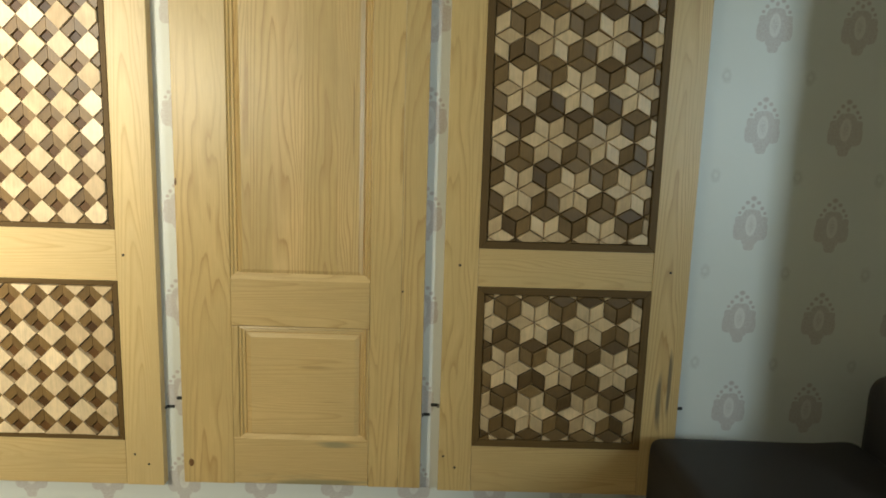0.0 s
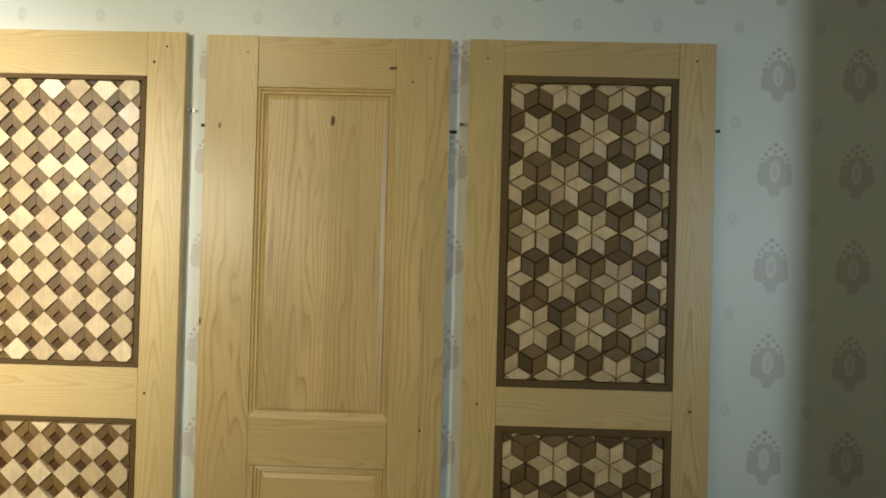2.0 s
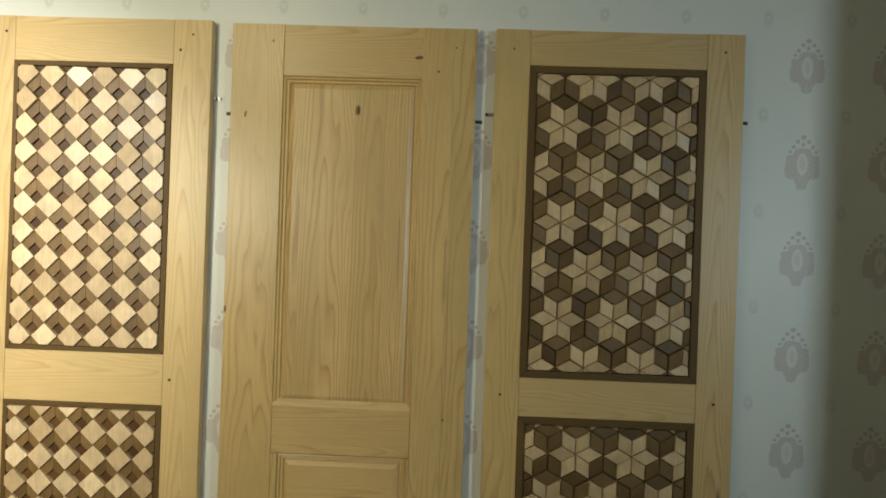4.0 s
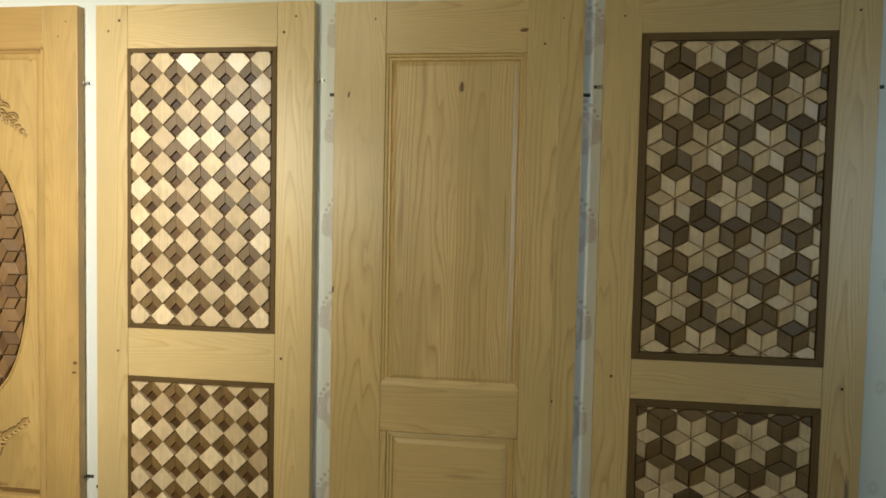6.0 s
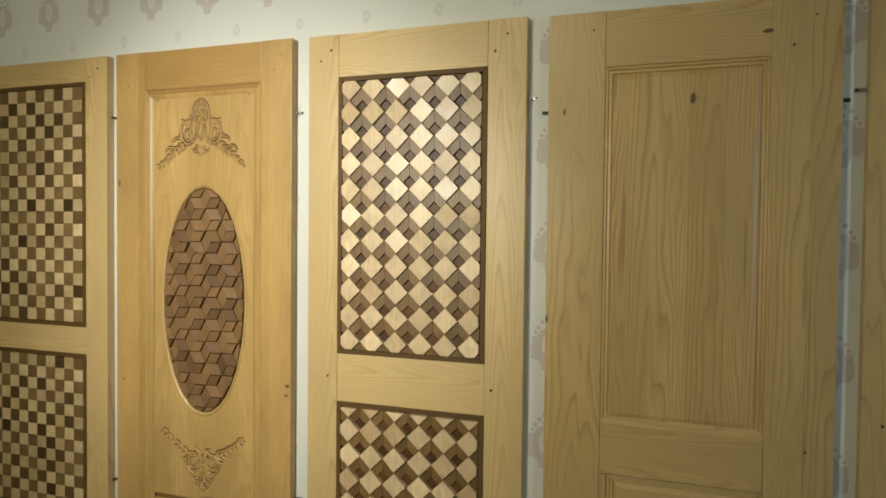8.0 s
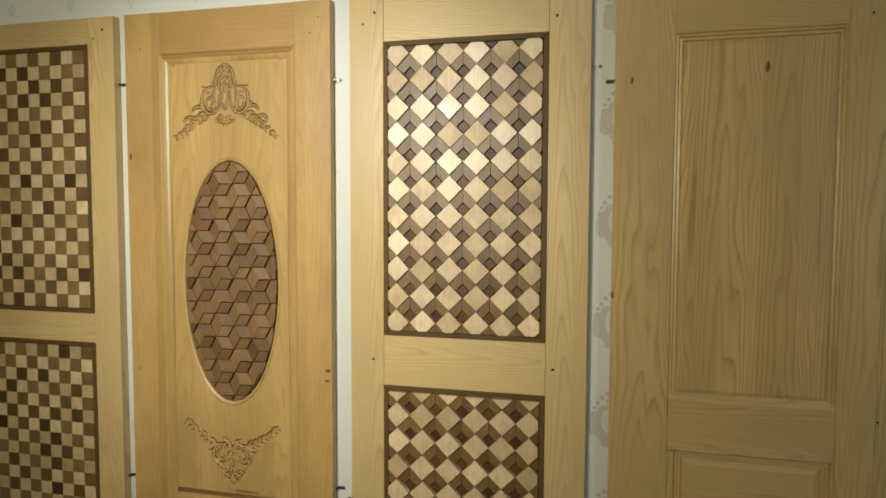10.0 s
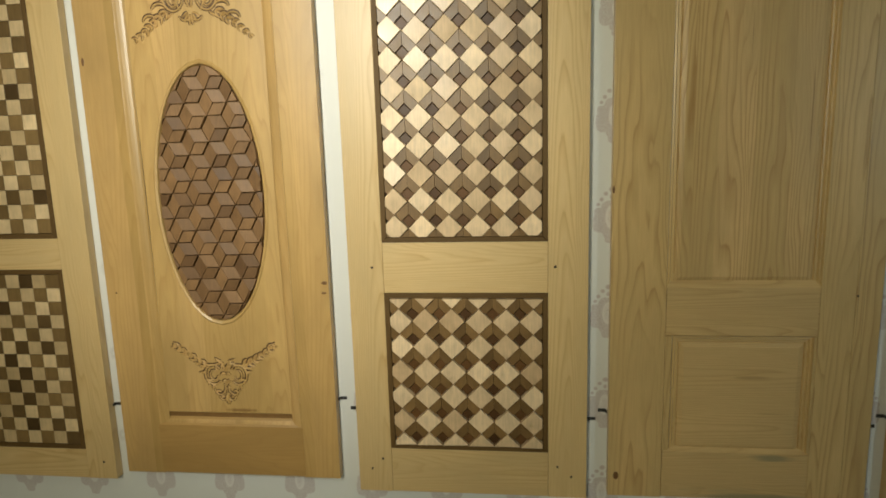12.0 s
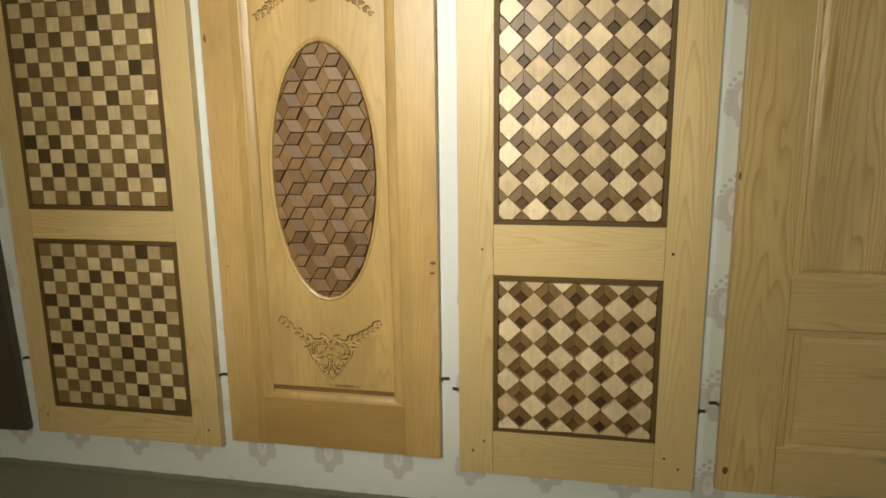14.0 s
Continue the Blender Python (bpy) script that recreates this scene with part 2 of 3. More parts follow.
HONEY_H = wood("honey_wood_level_grain", (0.43, 0.26, 0.086), (0.33, 0.18, 0.054), along="x", rings=500, contrast=0.4, gloss=0.37)
WALNUT_V = wood("walnut_edging_upright", (0.125, 0.072, 0.023), (0.065, 0.035, 0.010), contrast=0.5, gloss=0.58, spec=0.25)
WALNUT_H = wood("walnut_edging_level", (0.125, 0.072, 0.023), (0.065, 0.035, 0.010), along="x", contrast=0.5, gloss=0.58, spec=0.25)
DARK_DOOR = wood("dark_brown_wood", (0.075, 0.056, 0.037), (0.045, 0.033, 0.022), contrast=0.4, gloss=0.45)
MAPLE = tile_wood("maple_pieces", (0.54, 0.375, 0.21), (0.74, 0.56, 0.35), gloss=0.32)
MAPLE_DULL = tile_wood("dull_maple_pieces", (0.46, 0.33, 0.17), (0.65, 0.49, 0.28), gloss=0.4)
MAPLE_TAN = tile_wood("tan_maple_pieces", (0.43, 0.29, 0.152), (0.60, 0.43, 0.245), gloss=0.42)
WALNUT = tile_wood("walnut_pieces", (0.055, 0.024, 0.007), (0.115, 0.053, 0.016), gloss=0.45)
WALNUT_GREY = tile_wood("grey_walnut_pieces", (0.095, 0.053, 0.018), (0.180, 0.107, 0.040), gloss=0.46)
WALNUT_MID = tile_wood("light_walnut_pieces", (0.130, 0.072, 0.023), (0.205, 0.118, 0.040), gloss=0.42)
WALNUT_RED = tile_wood("brown_walnut_pieces", (0.065, 0.037, 0.012), (0.21, 0.132, 0.049), gloss=0.48)
WALNUT_OVAL = tile_wood("oval_walnut_pieces", (0.120, 0.062, 0.025), (0.225, 0.124, 0.052), gloss=0.5)
# dark brown for the carving's cuts: old stain and painted shade together
CARVED_STAIN_SHADE = plain("carving_stain", (0.075, 0.034, 0.009), 0.5, grain=90.0)
GROOVE_BROWN = plain("groove_brown", (0.21, 0.11, 0.033), 0.5, grain=40.0, amount=0.5)
KNOT = plain("dark_knot", (0.16, 0.075, 0.026), 0.4, grain=150.0)
PLUG = plain("dark_nail_hole", (0.03, 0.02, 0.012), 0.7)
STEEL = plain("dull_steel", (0.45, 0.44, 0.42), 0.35, metal=1.0)
BLACK_STEEL = plain("black_screw", (0.03, 0.03, 0.03), 0.5)
SOFA = plain("dark_brown_upholstery", (0.022, 0.018, 0.018), 0.6, grain=350.0, amount=0.4, depth=0.0015)

# ---- building helpers ----


def part(name, bm, material, parent=None, label=""):
    bmesh.ops.recalc_face_normals(bm, faces=bm.faces)
    mesh = bpy.data.meshes.new(name)
    bm.to_mesh(mesh)
    bm.free()
    mesh.materials.append(material)
    ob = new(name, mesh)
    ob.parent = parent
    return tagged(ob, label)


def box(x0, x1, y0, y1, z0, z1, bevel=0.0, segments=2, bm=None):
    bm = bm or bmesh.new()
    made = bmesh.ops.create_cube(bm, size=1.0)["verts"]
    for v in made:
        v.co = Vector(((x0 + x1) / 2 + v.co.x * (x1 - x0), (y0 + y1) / 2 + v.co.y * (y1 - y0), (z0 + z1) / 2 + v.co.z * (z1 - z0)))
    if bevel:
        edges = list({e for v in made for e in v.link_edges})
        bmesh.ops.bevel(bm, geom=edges, offset=bevel, segments=segments, affect="EDGES", profile=0.6)
    return bm


def clip(poly, edge):
    """A convex polygon cut by a convex polygon, both counter-clockwise in (x, z)."""
    for (ax, az), (bx, bz) in zip(edge, edge[1:] + edge[:1]):
        side = [(bx - ax) * (z - az) - (bz - az) * (x - ax) for x, z in poly]
        out = []
        for i, (p, s) in enumerate(zip(poly, side)):
            q, t = poly[(i + 1) % len(poly)], side[(i + 1) % len(poly)]
            if s >= 0:
                out.append(p)
            if (s > 0 > t) or (s < 0 < t):
                k = s / (s - t)
                out.append((p[0] + k * (q[0] - p[0]), p[1] + k * (q[1] - p[1])))
        poly = out
        if len(poly) < 3:
            return []
    tidy = [p for i, p in enumerate(poly) if math.dist(p, poly[i - 1]) > 0.0012]
    return tidy if len(tidy) > 2 else []


def area(poly):
    return 0.5 * sum(a[0] * b[1] - b[0] * a[1] for a, b in zip(poly, poly[1:] + poly[:1]))


def inset(poly, d):
    """The polygon moved in by d along each edge's normal."""
    out = []
    for i, p in enumerate(poly):
        a, b = poly[i - 1], poly[(i + 1) % len(poly)]
        u = Vector((p[0] - a[0], p[1] - a[1])).normalized()
        w = Vector((b[0] - p[0], b[1] - p[1])).normalized()
        n1, n2 = Vector((-u.y, u.x)), Vector((-w.y, w.x))
        k = d / max(0.35, 1 + n1.dot(n2))
        out.append((p[0] + (n1.x + n2.x) * k, p[1] + (n1.y + n2.y) * k))
    return out


SHAPES = {}


def piece(name, poly, whole, material, parent, base, height, chamfer, gap=0.0006, tilt=0.0, lean=(0, 0)):
    """One inlaid piece with a chamfered face: poly in the door's (x, z). base: how deep its foot lies; whole pieces of one kind share a mesh."""
    cx = sum(p[0] for p in poly) / len(poly)
    cz = sum(p[1] for p in poly) / len(poly)
    key = (name, material.name, height, lean, tuple((round(p[0] - cx, 4), round(p[1] - cz, 4)) for p in poly)) if whole else None
    mesh = SHAPES.get(key) if whole else None
    if mesh is None:
        foot = inset([(x - cx, z - cz) for x, z in poly], gap)
        small = math.sqrt(max(area(foot), 0.0)) < 4 * chamfer
        face = inset(foot, chamfer * (0.3 if small else 1.0))
        n = len(foot)
        verts = [(x, 0.0, z) for x, z in foot] + [(x, -height + chamfer * 0.7 + lean[0] * x + lean[1] * z, z) for x, z in foot]
        verts += [(x, -height + lean[0] * x + lean[1] * z, z) for x, z in face]
        faces = [tuple(range(2 * n, 3 * n))]
        for k in (0, n):
            faces += [(k + i, k + (i + 1) % n, k + n + (i + 1) % n, k + n + i) for i in range(n)]
        mesh = bpy.data.meshes.new(name)
        mesh.from_pydata(verts, [], faces)
        mesh.materials.append(material)
        mesh.update()
        if whole:
            SHAPES[key] = mesh
    ob = new(name, mesh)
    ob.parent = parent
    ob.location = (cx, base, cz)
    ob.rotation_euler = (random.gauss(0, tilt), 0, random.gauss(0, tilt))
    return ob


def rect(x0, x1, z0, z1):
    return [(x0, z0), (x1, z0), (x1, z1), (x0, z1)]


def ring_profile(x0, x1, z0, z1, steps, bm=None):
    """Rectangular mouldings: loops of (inset, depth) joined one to the next; the last is left open."""
    bm = bm or bmesh.new()
    loops = [[bm.verts.new((x, y, z)) for x, z in rect(x0 + d, x1 - d, z0 + d, z1 - d)] for d, y in steps]
    for a, b in zip(loops, loops[1:]):
        for i in range(4):
            bm.faces.new((a[i], a[(i + 1) % 4], b[(i + 1) % 4], b[i]))
    return bm, loops


THICK, FRONT = 0.035, 2.047


def door(name, x0, x1, z0, z1, label):
    ob = new(name)
    ob.location = ((x0 + x1) / 2, FRONT, z0)
    tagged(ob, label, "door", "doors hung along the wall")
    return ob


def board(name, parent, x0, x1, z0, z1, material, front=0.0, label=""):
    return part(name, box(x0, x1, front, THICK, z0, z1, 0.0018), material, parent, label)


def dots(parent, places, dx, dz, name="nail_hole", r=0.0042):
    """Small dark plugs in the face; places in the room's (x, z)."""
    for x, z in places:
        bm = bmesh.new()
        bmesh.ops.create_circle(bm, cap_ends=True, radius=r * random.uniform(0.8, 1.15), segments=10)
        made = bmesh.ops.extrude_face_region(bm, geom=bm.faces[:])["geom"]
        bmesh.ops.translate(bm, verts=[g for g in made if isinstance(g, bmesh.types.BMVert)], vec=(0, 0, 0.0012))
        ob = part(name, bm, PLUG, parent)
        ob.location, ob.rotation_euler = (x - dx, 0.0004, z - dz), (radians(90), 0, 0)


def knot(parent, x, z, rx, rz, turn=0.0):
    bm = bmesh.new()
    bmesh.ops.create_uvsphere(bm, u_segments=14, v_segments=8, radius=1.0)
    for v in bm.verts:
        v.co = Vector((v.co.x * rx * (1 + 0.15 * noise.noise(v.co * 2)), v.co.y * 0.0009, v.co.z * rz))
    ob = part("knot", bm, KNOT, parent)
    ob.location, ob.rotation_euler = (x, 0.0, z), (0, radians(turn), 0)


def edging(parent, x0, x1, z0, z1, w, front=-0.003):
    """Four mitred walnut strips round an inlaid field."""
    o, i = rect(x0, x1, z0, z1), rect(x0 + w, x1 - w, z0 + w, z1 - w)
    for k in range(4):
        j = (k + 1) % 4
        quad = [o[k], o[j], i[j], i[k]]
        piece("edging_strip", quad, False, WALNUT_H if k % 2 == 0 else WALNUT_V, parent, 0.02, 0.02 - front, 0.0015, 0.0003)


# ---- room ----
X0, X1, YB, ZC = -6.0, 2.5, -4.6, 2.72
WALL = 2.084


def structure(name, bm, material, label, category):
    return tagged(part(name, bm, material), label, category, "", "structure")


structure("wall_north", box(X0, X1, WALL, WALL + 0.16, -0.05, ZC), PAPER, "pale wallpaper with rows of faded mauve medallions", "wall")
structure("floor", box(X0, X1, YB, WALL, -0.12, 0.0), FLOORING, "dull grey-green floor covering", "floor")
structure("ceiling", box(X0, X1, YB - 0.16, WALL + 0.16, ZC, ZC + 0.1), PLASTER, "plain white plaster ceiling", "ceiling")
structure("wall_west", box(X0 - 0.16, X0, YB, WALL, 0.0, ZC), PAPER, "plain papered side wall", "wall")
bm = box(X1, X1 + 0.16, -0.87, WALL, 0.0, ZC)
box(X1, X1 + 0.16, YB, -1.09, 0.0, ZC, bm=bm)
box(X1, X1 + 0.16, -1.09, -0.87, 0.0, 0.95, bm=bm)
box(X1, X1 + 0.16, -1.09, -0.87, 2.25, ZC, bm=bm)
structure("wall_east", bm, PAPER, "papered side wall with a window opening", "wall")
# unseen block, added to cut the window's daylight off at an upright edge
structure("wall_corner", box(1.64, X1, 0.90, WALL, 0.0, ZC), PAPER, "unseen papered block that keeps daylight off the sofa corner", "wall")
structure("wall_south", box(X0, X1, YB - 0.16, YB, 0.0, ZC), PAPER, "plain papered rear wall", "wall")

# the floor covering runs a little up the wall, with a ragged edge
bm = bmesh.new()
lower, upper, back = [], [], []
for i in range(281):
    x = X0 + (X1 - X0) * i / 280
    h = 0.018 + 0.007 * noise.noise((x * 2.1, 0, 0)) + 0.004 * noise.noise((x * 13, 5, 0)) + (0.012 if x > -1.27 else 0.0)
    lower.append(bm.verts.new((x, WALL - 0.006, 0.0)))
    upper.append(bm.verts.new((x, WALL - 0.004, h)))
    back.append(bm.verts.new((x, WALL, h + 0.001)))
for i in range(280):
    bm.faces.new((lower[i], lower[i + 1], upper[i + 1], upper[i]))
    bm.faces.new((upper[i], upper[i + 1], back[i + 1], back[i]))
structure("baseboard", bm, FLOORING, "ragged upturned edge of the grey floor covering", "floor edge")


# ---- doors with inlaid fields ----
def framed(name, x0, x1, z0, z1, fields, edge, upright, level, label, other=None):
    """A door of stiles and rails round two fields; fields as (x0, x1, z0, z1) in the room. Returns the door, its two panels and the shift."""
    d = door(name, x0, x1, z0, z1, label)
    dx, dz = (x0 + x1) / 2, z0
    (a0, a1, a2, a3), (_, _, b2, b3) = fields
    l, r, top = a0 - dx, a1 - dx, z1 - dz
    board("stile", d, x0 - dx, l, 0, top, upright)
    board("stile", d, r, x1 - dx, 0, top, other or upright)
    board("top_rail", d, l + 0.0006, r - 0.0006, a3 - dz, top - 0.001, level, 0.0006)
    board("lock_rail", d, l + 0.0006, r - 0.0006, b3 - dz, a2 - dz, level, 0.0006)
    board("bottom_rail", d, l + 0.0006, r - 0.0006, 0.001, b2 - dz, level, 0.0006)
    panels = []
    for title, (f0, f1, f2, f3) in zip(("upper_panel", "lower_panel"), fields):
        back = part(title, box(f0 - dx, f1 - dx, 0.018, 0.034, f2 - dz, f3 - dz), WALNUT_V, d)
        edging(back, f0 - dx, f1 - dx, f2 - dz, f3 - dz, edge)
        panels.append(back)
    return d, panels, dx, dz


def cube_field(parent, x0, x1, z0, z1, s, dark_at, light_mat, dark_mat):
    """Rhombs laid as cubes; some of the six-sided groups are dark. dark_at: the middle of one dark group that points down."""
    h = math.sqrt(3) / 2 * s
    edge = rect(x0, x1, z0, z1)
    cx, cz = dark_at
    rows = int((z1 - z0) / (1.5 * s)) + 4
    cols = int((x1 - x0) / (2 * h)) + 4
    for j in range(-rows, rows + 1):
        for i in range(-cols, cols + 1):
            x, z = cx + 2 * h * i + h * (j % 2), cz - 1.5 * s * j
            down_dark = j % 2 == 0 and (i + (j // 2)) % 2 == 0
            for k, (ux, uz) in enumerate(((0, -s), (h, s / 2), (-h, s / 2))):
                # the other blunt corner of this rhomb belongs to a group that points up
                px, pz = x + ux - cx, z + uz - cz
                up_dark = False
                for q in range(-rows, rows + 1):
                    oz = -3 * s * q - s
                    if abs(pz - oz) < 0.1 * s:
                        m = (px - 2 * h - 2 * h * q) / (4 * h)
                        up_dark = abs(m - round(m)) < 0.1
                dx, dz = ux / 2, uz / 2
                n = math.hypot(dx, dz)
                ex, ez = -dz / n * h, dx / n * h
                mx, mz = x + dx, z + dz
                rhomb = [(x, z), (mx - ex, mz - ez), (x + ux, z + uz), (mx + ex, mz + ez)]
                if area(rhomb) < 0:
                    rhomb.reverse()
                cut = clip(rhomb, edge)
                if not cut or area(cut) < 0.00003:
                    continue
                whole = abs(area(cut) - area(rhomb)) < 1e-7
                mat = dark_mat if (down_dark or up_dark) else light_mat
                lean = ((0.0, 0.08), (0.07, -0.045), (-0.07, -0.045))[k]
                piece("rhomb_tile", rhomb if whole else cut, whole, mat, parent, 0.018, 0.016 + random.choice((0.0, 0.002, 0.004, 0.007)), 0.0026, 0.0013, tilt=0.03, lean=lean)


# door with the cube inlay in two tones
A_FIELDS = ((0.146, 0.718, 1.023, 2.042), (0.146, 0.718, 0.341, 0.896))
d, panels, dx, dz = framed("panel_door", 0.034, 0.838, 0.174, 2.159, A_FIELDS, 0.024, PINE_BOLD, PINE_H, "pine door with two fields of pale and dark wooden cube inlay", PINE_STREAKED)
for back, (f0, f1, f2, f3), mid in zip(panels, A_FIELDS, ((0.444, 1.952), (0.338, 0.726 + 0.1572))):
    w = 0.025
    cube_field(back, f0 + w - dx, f1 - w - dx, f2 + w - dz, f3 - w - dz, 0.0524, (mid[0] - dx, mid[1] - dz), MAPLE_TAN, WALNUT_GREY)
dots(d, ((0.093, 2.095), (0.775, 2.10), (0.086, 0.965), (0.775, 0.96), (0.05, 0.30), (0.09, 0.26)), dx, dz)

# door with the tumbling diamond inlay
C_FIELDS = ((-1.570, -1.033, 1.050, 2.015), (-1.570, -1.033, 0.329, 0.881))
d, panels, dx, dz = framed("panel_door", -1.687, -0.906, 0.166, 2.163, C_FIELDS, 0.017, PALE_V, PALE_H, "pale varnished door with diamond inlay in maple and walnut")
PX, PZ = 0.0885, 0.0875
for back, (f0, f1, f2, f3), row in zip(panels, C_FIELDS, (1.885, 0.786)):
    w = 0.018
    edge = rect(f0 + w - dx, f1 - w - dx, f2 + w - dz, f3 - w - dz)
    mid, row = -1.301 - dx, row - dz
    a, b = PX / 2, PZ / 2
    for j in range(-12, 4):
        for i in range(-4, 5):
            x, z = mid + (i + 0.5) * PX, row + j * PZ
            pale = [(x, z - b), (x + a, z), (x, z + b), (x - a, z)]
            x, z = x + a, z + b
            t = 0.48
            cell = [
                ("diamond_tile", pale, MAPLE, 0.028, 0.042),
                ("chevron_strip", [(x, z + b), (x - a, z), (x - a + t * a, z - t * b), (x, z + b - 2 * t * b)], WALNUT_MID, 0.0205, 0.006),
                ("chevron_strip", [(x, z + b), (x, z + b - 2 * t * b), (x + a - t * a, z - t * b), (x + a, z)], WALNUT_MID, 0.0205, 0.006),
                ("square_tile", [(x, z - b), (x + a - t * a, z - t * b), (x, z + b - 2 * t * b), (x - a + t * a, z - t * b)], WALNUT, 0.0150, 0.01),
            ]
            for name, poly, mat, height, tilt in cell:
                if area(poly) < 0:
                    poly = poly[::-1]
                cut = clip(poly, edge)
                if cut and area(cut) > 0.00002:
                    whole = abs(area(cut) - area(poly)) < 1e-7
                    piece(name, poly if whole else cut, whole, mat, back, 0.018, height, 0.0005 if name == "chevron_strip" else 0.0012, {"chevron_strip": 0.0003, "square_tile": 0.0020}.get(name, 0.0008), tilt=tilt)
dots(d, ((-1.64, 2.075), (-0.969, 2.114), (-1.01, 2.062), (-1.60, 2.11), (-1.601, 0.288), (-1.639, 0.25), (-1.002, 0.277), (-0.956, 0.242), (-1.607, 0.967), (-1.01, 0.967)), dx, dz)

# door with the chequered inlay
E_FIELDS = ((-3.309, -2.715, 1.075, 2.071), (-3.309, -2.715, 0.290, 0.964))
d, panels, dx, dz = framed("panel_door", -3.400, -2.604, 0.174, 2.167, E_FIELDS, 0.017, PALE_V, PALE_H, "pale varnished door with small chequered inlay fields")
for back, (f0, f1, f2, f3), rows in zip(panels, E_FIELDS, (19, 13)):
    w = 0.018
    edge = rect(f0 + w - dx, f1 - w - dx, f2 + w - dz, f3 - w - dz)
    qx, qz = (edge[1][0] - edge[0][0]) / 11, (edge[2][1] - edge[1][1]) / rows
    for j in range(rows):
        for i in range(11):
            x, z = edge[0][0] + i * qx, edge[2][1] - (j + 1) * qz
            piece("square_tile", rect(x, x + qx, z, z + qz), True, MAPLE_DULL if (i + j) % 2 == 1 else WALNUT_RED, back, 0.018, 0.0185, 0.0008, tilt=0.008)
dots(d, ((-3.35, 0.25), (-2.65, 0.24), (-2.65, 2.12), (-2.69, 2.09)), dx, dz)


# ---- moulded door ----
def moulded_field(parent, x0, x1, z0, z1, material, name, trim, depth=0.013):
    """A stepped moulding round a fielded panel."""
    bm, _ = ring_profile(x0, x1, z0, z1, ((0.0, 0.0), (0.0025, 0.006), (0.008, 0.0045), (0.012, 0.012), (0.019, 0.0105), (0.022, depth + 0.004)))
    part(name + "_moulding", bm, trim, parent)
    bm, loops = ring_profile(x0 + 0.0215, x1 - 0.0215, z0 + 0.0215, z1 - 0.0215, ((0.0, depth + 0.004), (0.004, depth), (0.018, depth - 0.006), (0.022, depth - 0.006)))
    bm.faces.new(loops[-1])
    return part(name, bm, material, parent)


def chamfered_rail(parent, x0, x1, z0, z1, material, slope, name):
    """A rail whose upper edge slopes back to the panel above."""
    bm = bmesh.new()
    profile = ((THICK, z0), (0.002, z0), (-0.0012, z0 + 0.003), (-0.0012, z1 - slope), (0.018, z1), (THICK, z1))
    ends = []
    for x, s in ((x0, 1), (x1, -1)):
        ends.append([bm.verts.new((x + s * (0.001 if y < 0 else 0.0), y, z)) for y, z in profile])
    n = len(profile)
    for i in range(n):
        bm.faces.new((ends[0][i], ends[1][i], ends[1][(i + 1) % n], ends[0][(i + 1) % n]))
    bm.faces.new(ends[0])
    bm.faces.new(ends[1][::-1])
    return part(name, bm, material, parent)


d = door("panel_door", -0.836, -0.028, 0.180, 2.156, "plain pine door with two moulded panels and bold grain")
dx, dz = (-0.836 - 0.028) / 2, 0.180
L, R, T = -0.664 - dx, -0.206 - dx, 2.156 - dz
board("stile", d, -0.836 - dx, L, 0, T, PINE_BOLD)
board("stile", d, R, -0.104 - dx, 0, T, PINE_BOLD)
board("stile", d, -0.1035 - dx, -0.028 - dx, 0, T, PINE_BOLD)
board("top_rail", d, L + 0.0006, R - 0.0006, 1.987 - dz, T - 0.001, PINE_H, 0.0006)
moulded_field(d, L, R, 0.892 - dz, 1.987 - dz, PINE_PANEL, "upper_panel", PINE_TRIM)
chamfered_rail(d, L + 0.0003, R - 0.0003, 0.740 - dz, 0.928 - dz, PINE_H, 0.030, "lock_rail")
moulded_field(d, L + 0.022, R - 0.010, 0.328 - dz, 0.7405 - dz, PINE_LOWER, "lower_panel", PINE_TRIM)
board("filler_strip", d, L + 0.0005, L + 0.0215, 0.350 - dz, 0.739 - dz, PINE_BOLD)
board("filler_strip", d, R - 0.0095, R - 0.0005, 0.350 - dz, 0.739 - dz, PINE_BOLD)
chamfered_rail(d, L + 0.0003, R - 0.0003, 0.002, 0.366 - dz, PINE_STAINED, 0.020, "bottom_rail")
for x, z, rx, rz, turn in ((-0.414, 1.880, 0.0048, 0.016, 7), (-0.217, 2.057, 0.014, 0.006, -5), (-0.786, 1.856, 0.004, 0.011, 10), (-0.832, 1.21, 0.004, 0.012, 0), (-0.81, 0.253, 0.009, 0.014, 0)):
    knot(d, x - dx, z - dz, rx, rz, turn)
knot(d, -0.265 - dx, 0.818 - dz, 0.062, 0.0028, 2)
dots(d, ((-0.096, 2.092), (-0.151, 2.013), (-0.099, 0.872), (-0.70, 2.10)), dx, dz, r=0.0035)

# ---- carved door ----
d = door("carved_door", -2.555, -1.757, 0.206, 2.166, "honey-coloured carved door with an oval cube inlay")
dx, dz = (-2.555 - 1.757) / 2, 0.206
L, R, T = -2.412 - dx, -1.887 - dx, 2.166 - dz
board("stile", d, -2.555 - dx, L, 0, T, HONEY_V)
board("stile", d, R, -1.757 - dx, 0, T, HONEY_V)
board("top_rail", d, L + 0.0006, R - 0.0006, 2.016 - dz, T - 0.001, HONEY_H, 0.0006)
chamfered_rail(d, L - 0.006, R + 0.006, 0.002, 0.420 - dz, HONEY_H, 0.026, "bottom_rail")
bm, _ = ring_profile(L, R, 0.380 - dz, 2.016 - dz, ((0.0, 0.0), (0.010, 0.0014), (0.020, 0.0036), (0.028, 0.0066), (0.034, 0.0105)))
part("panel_moulding", bm, HONEY_V, d)
bm = bmesh.new()
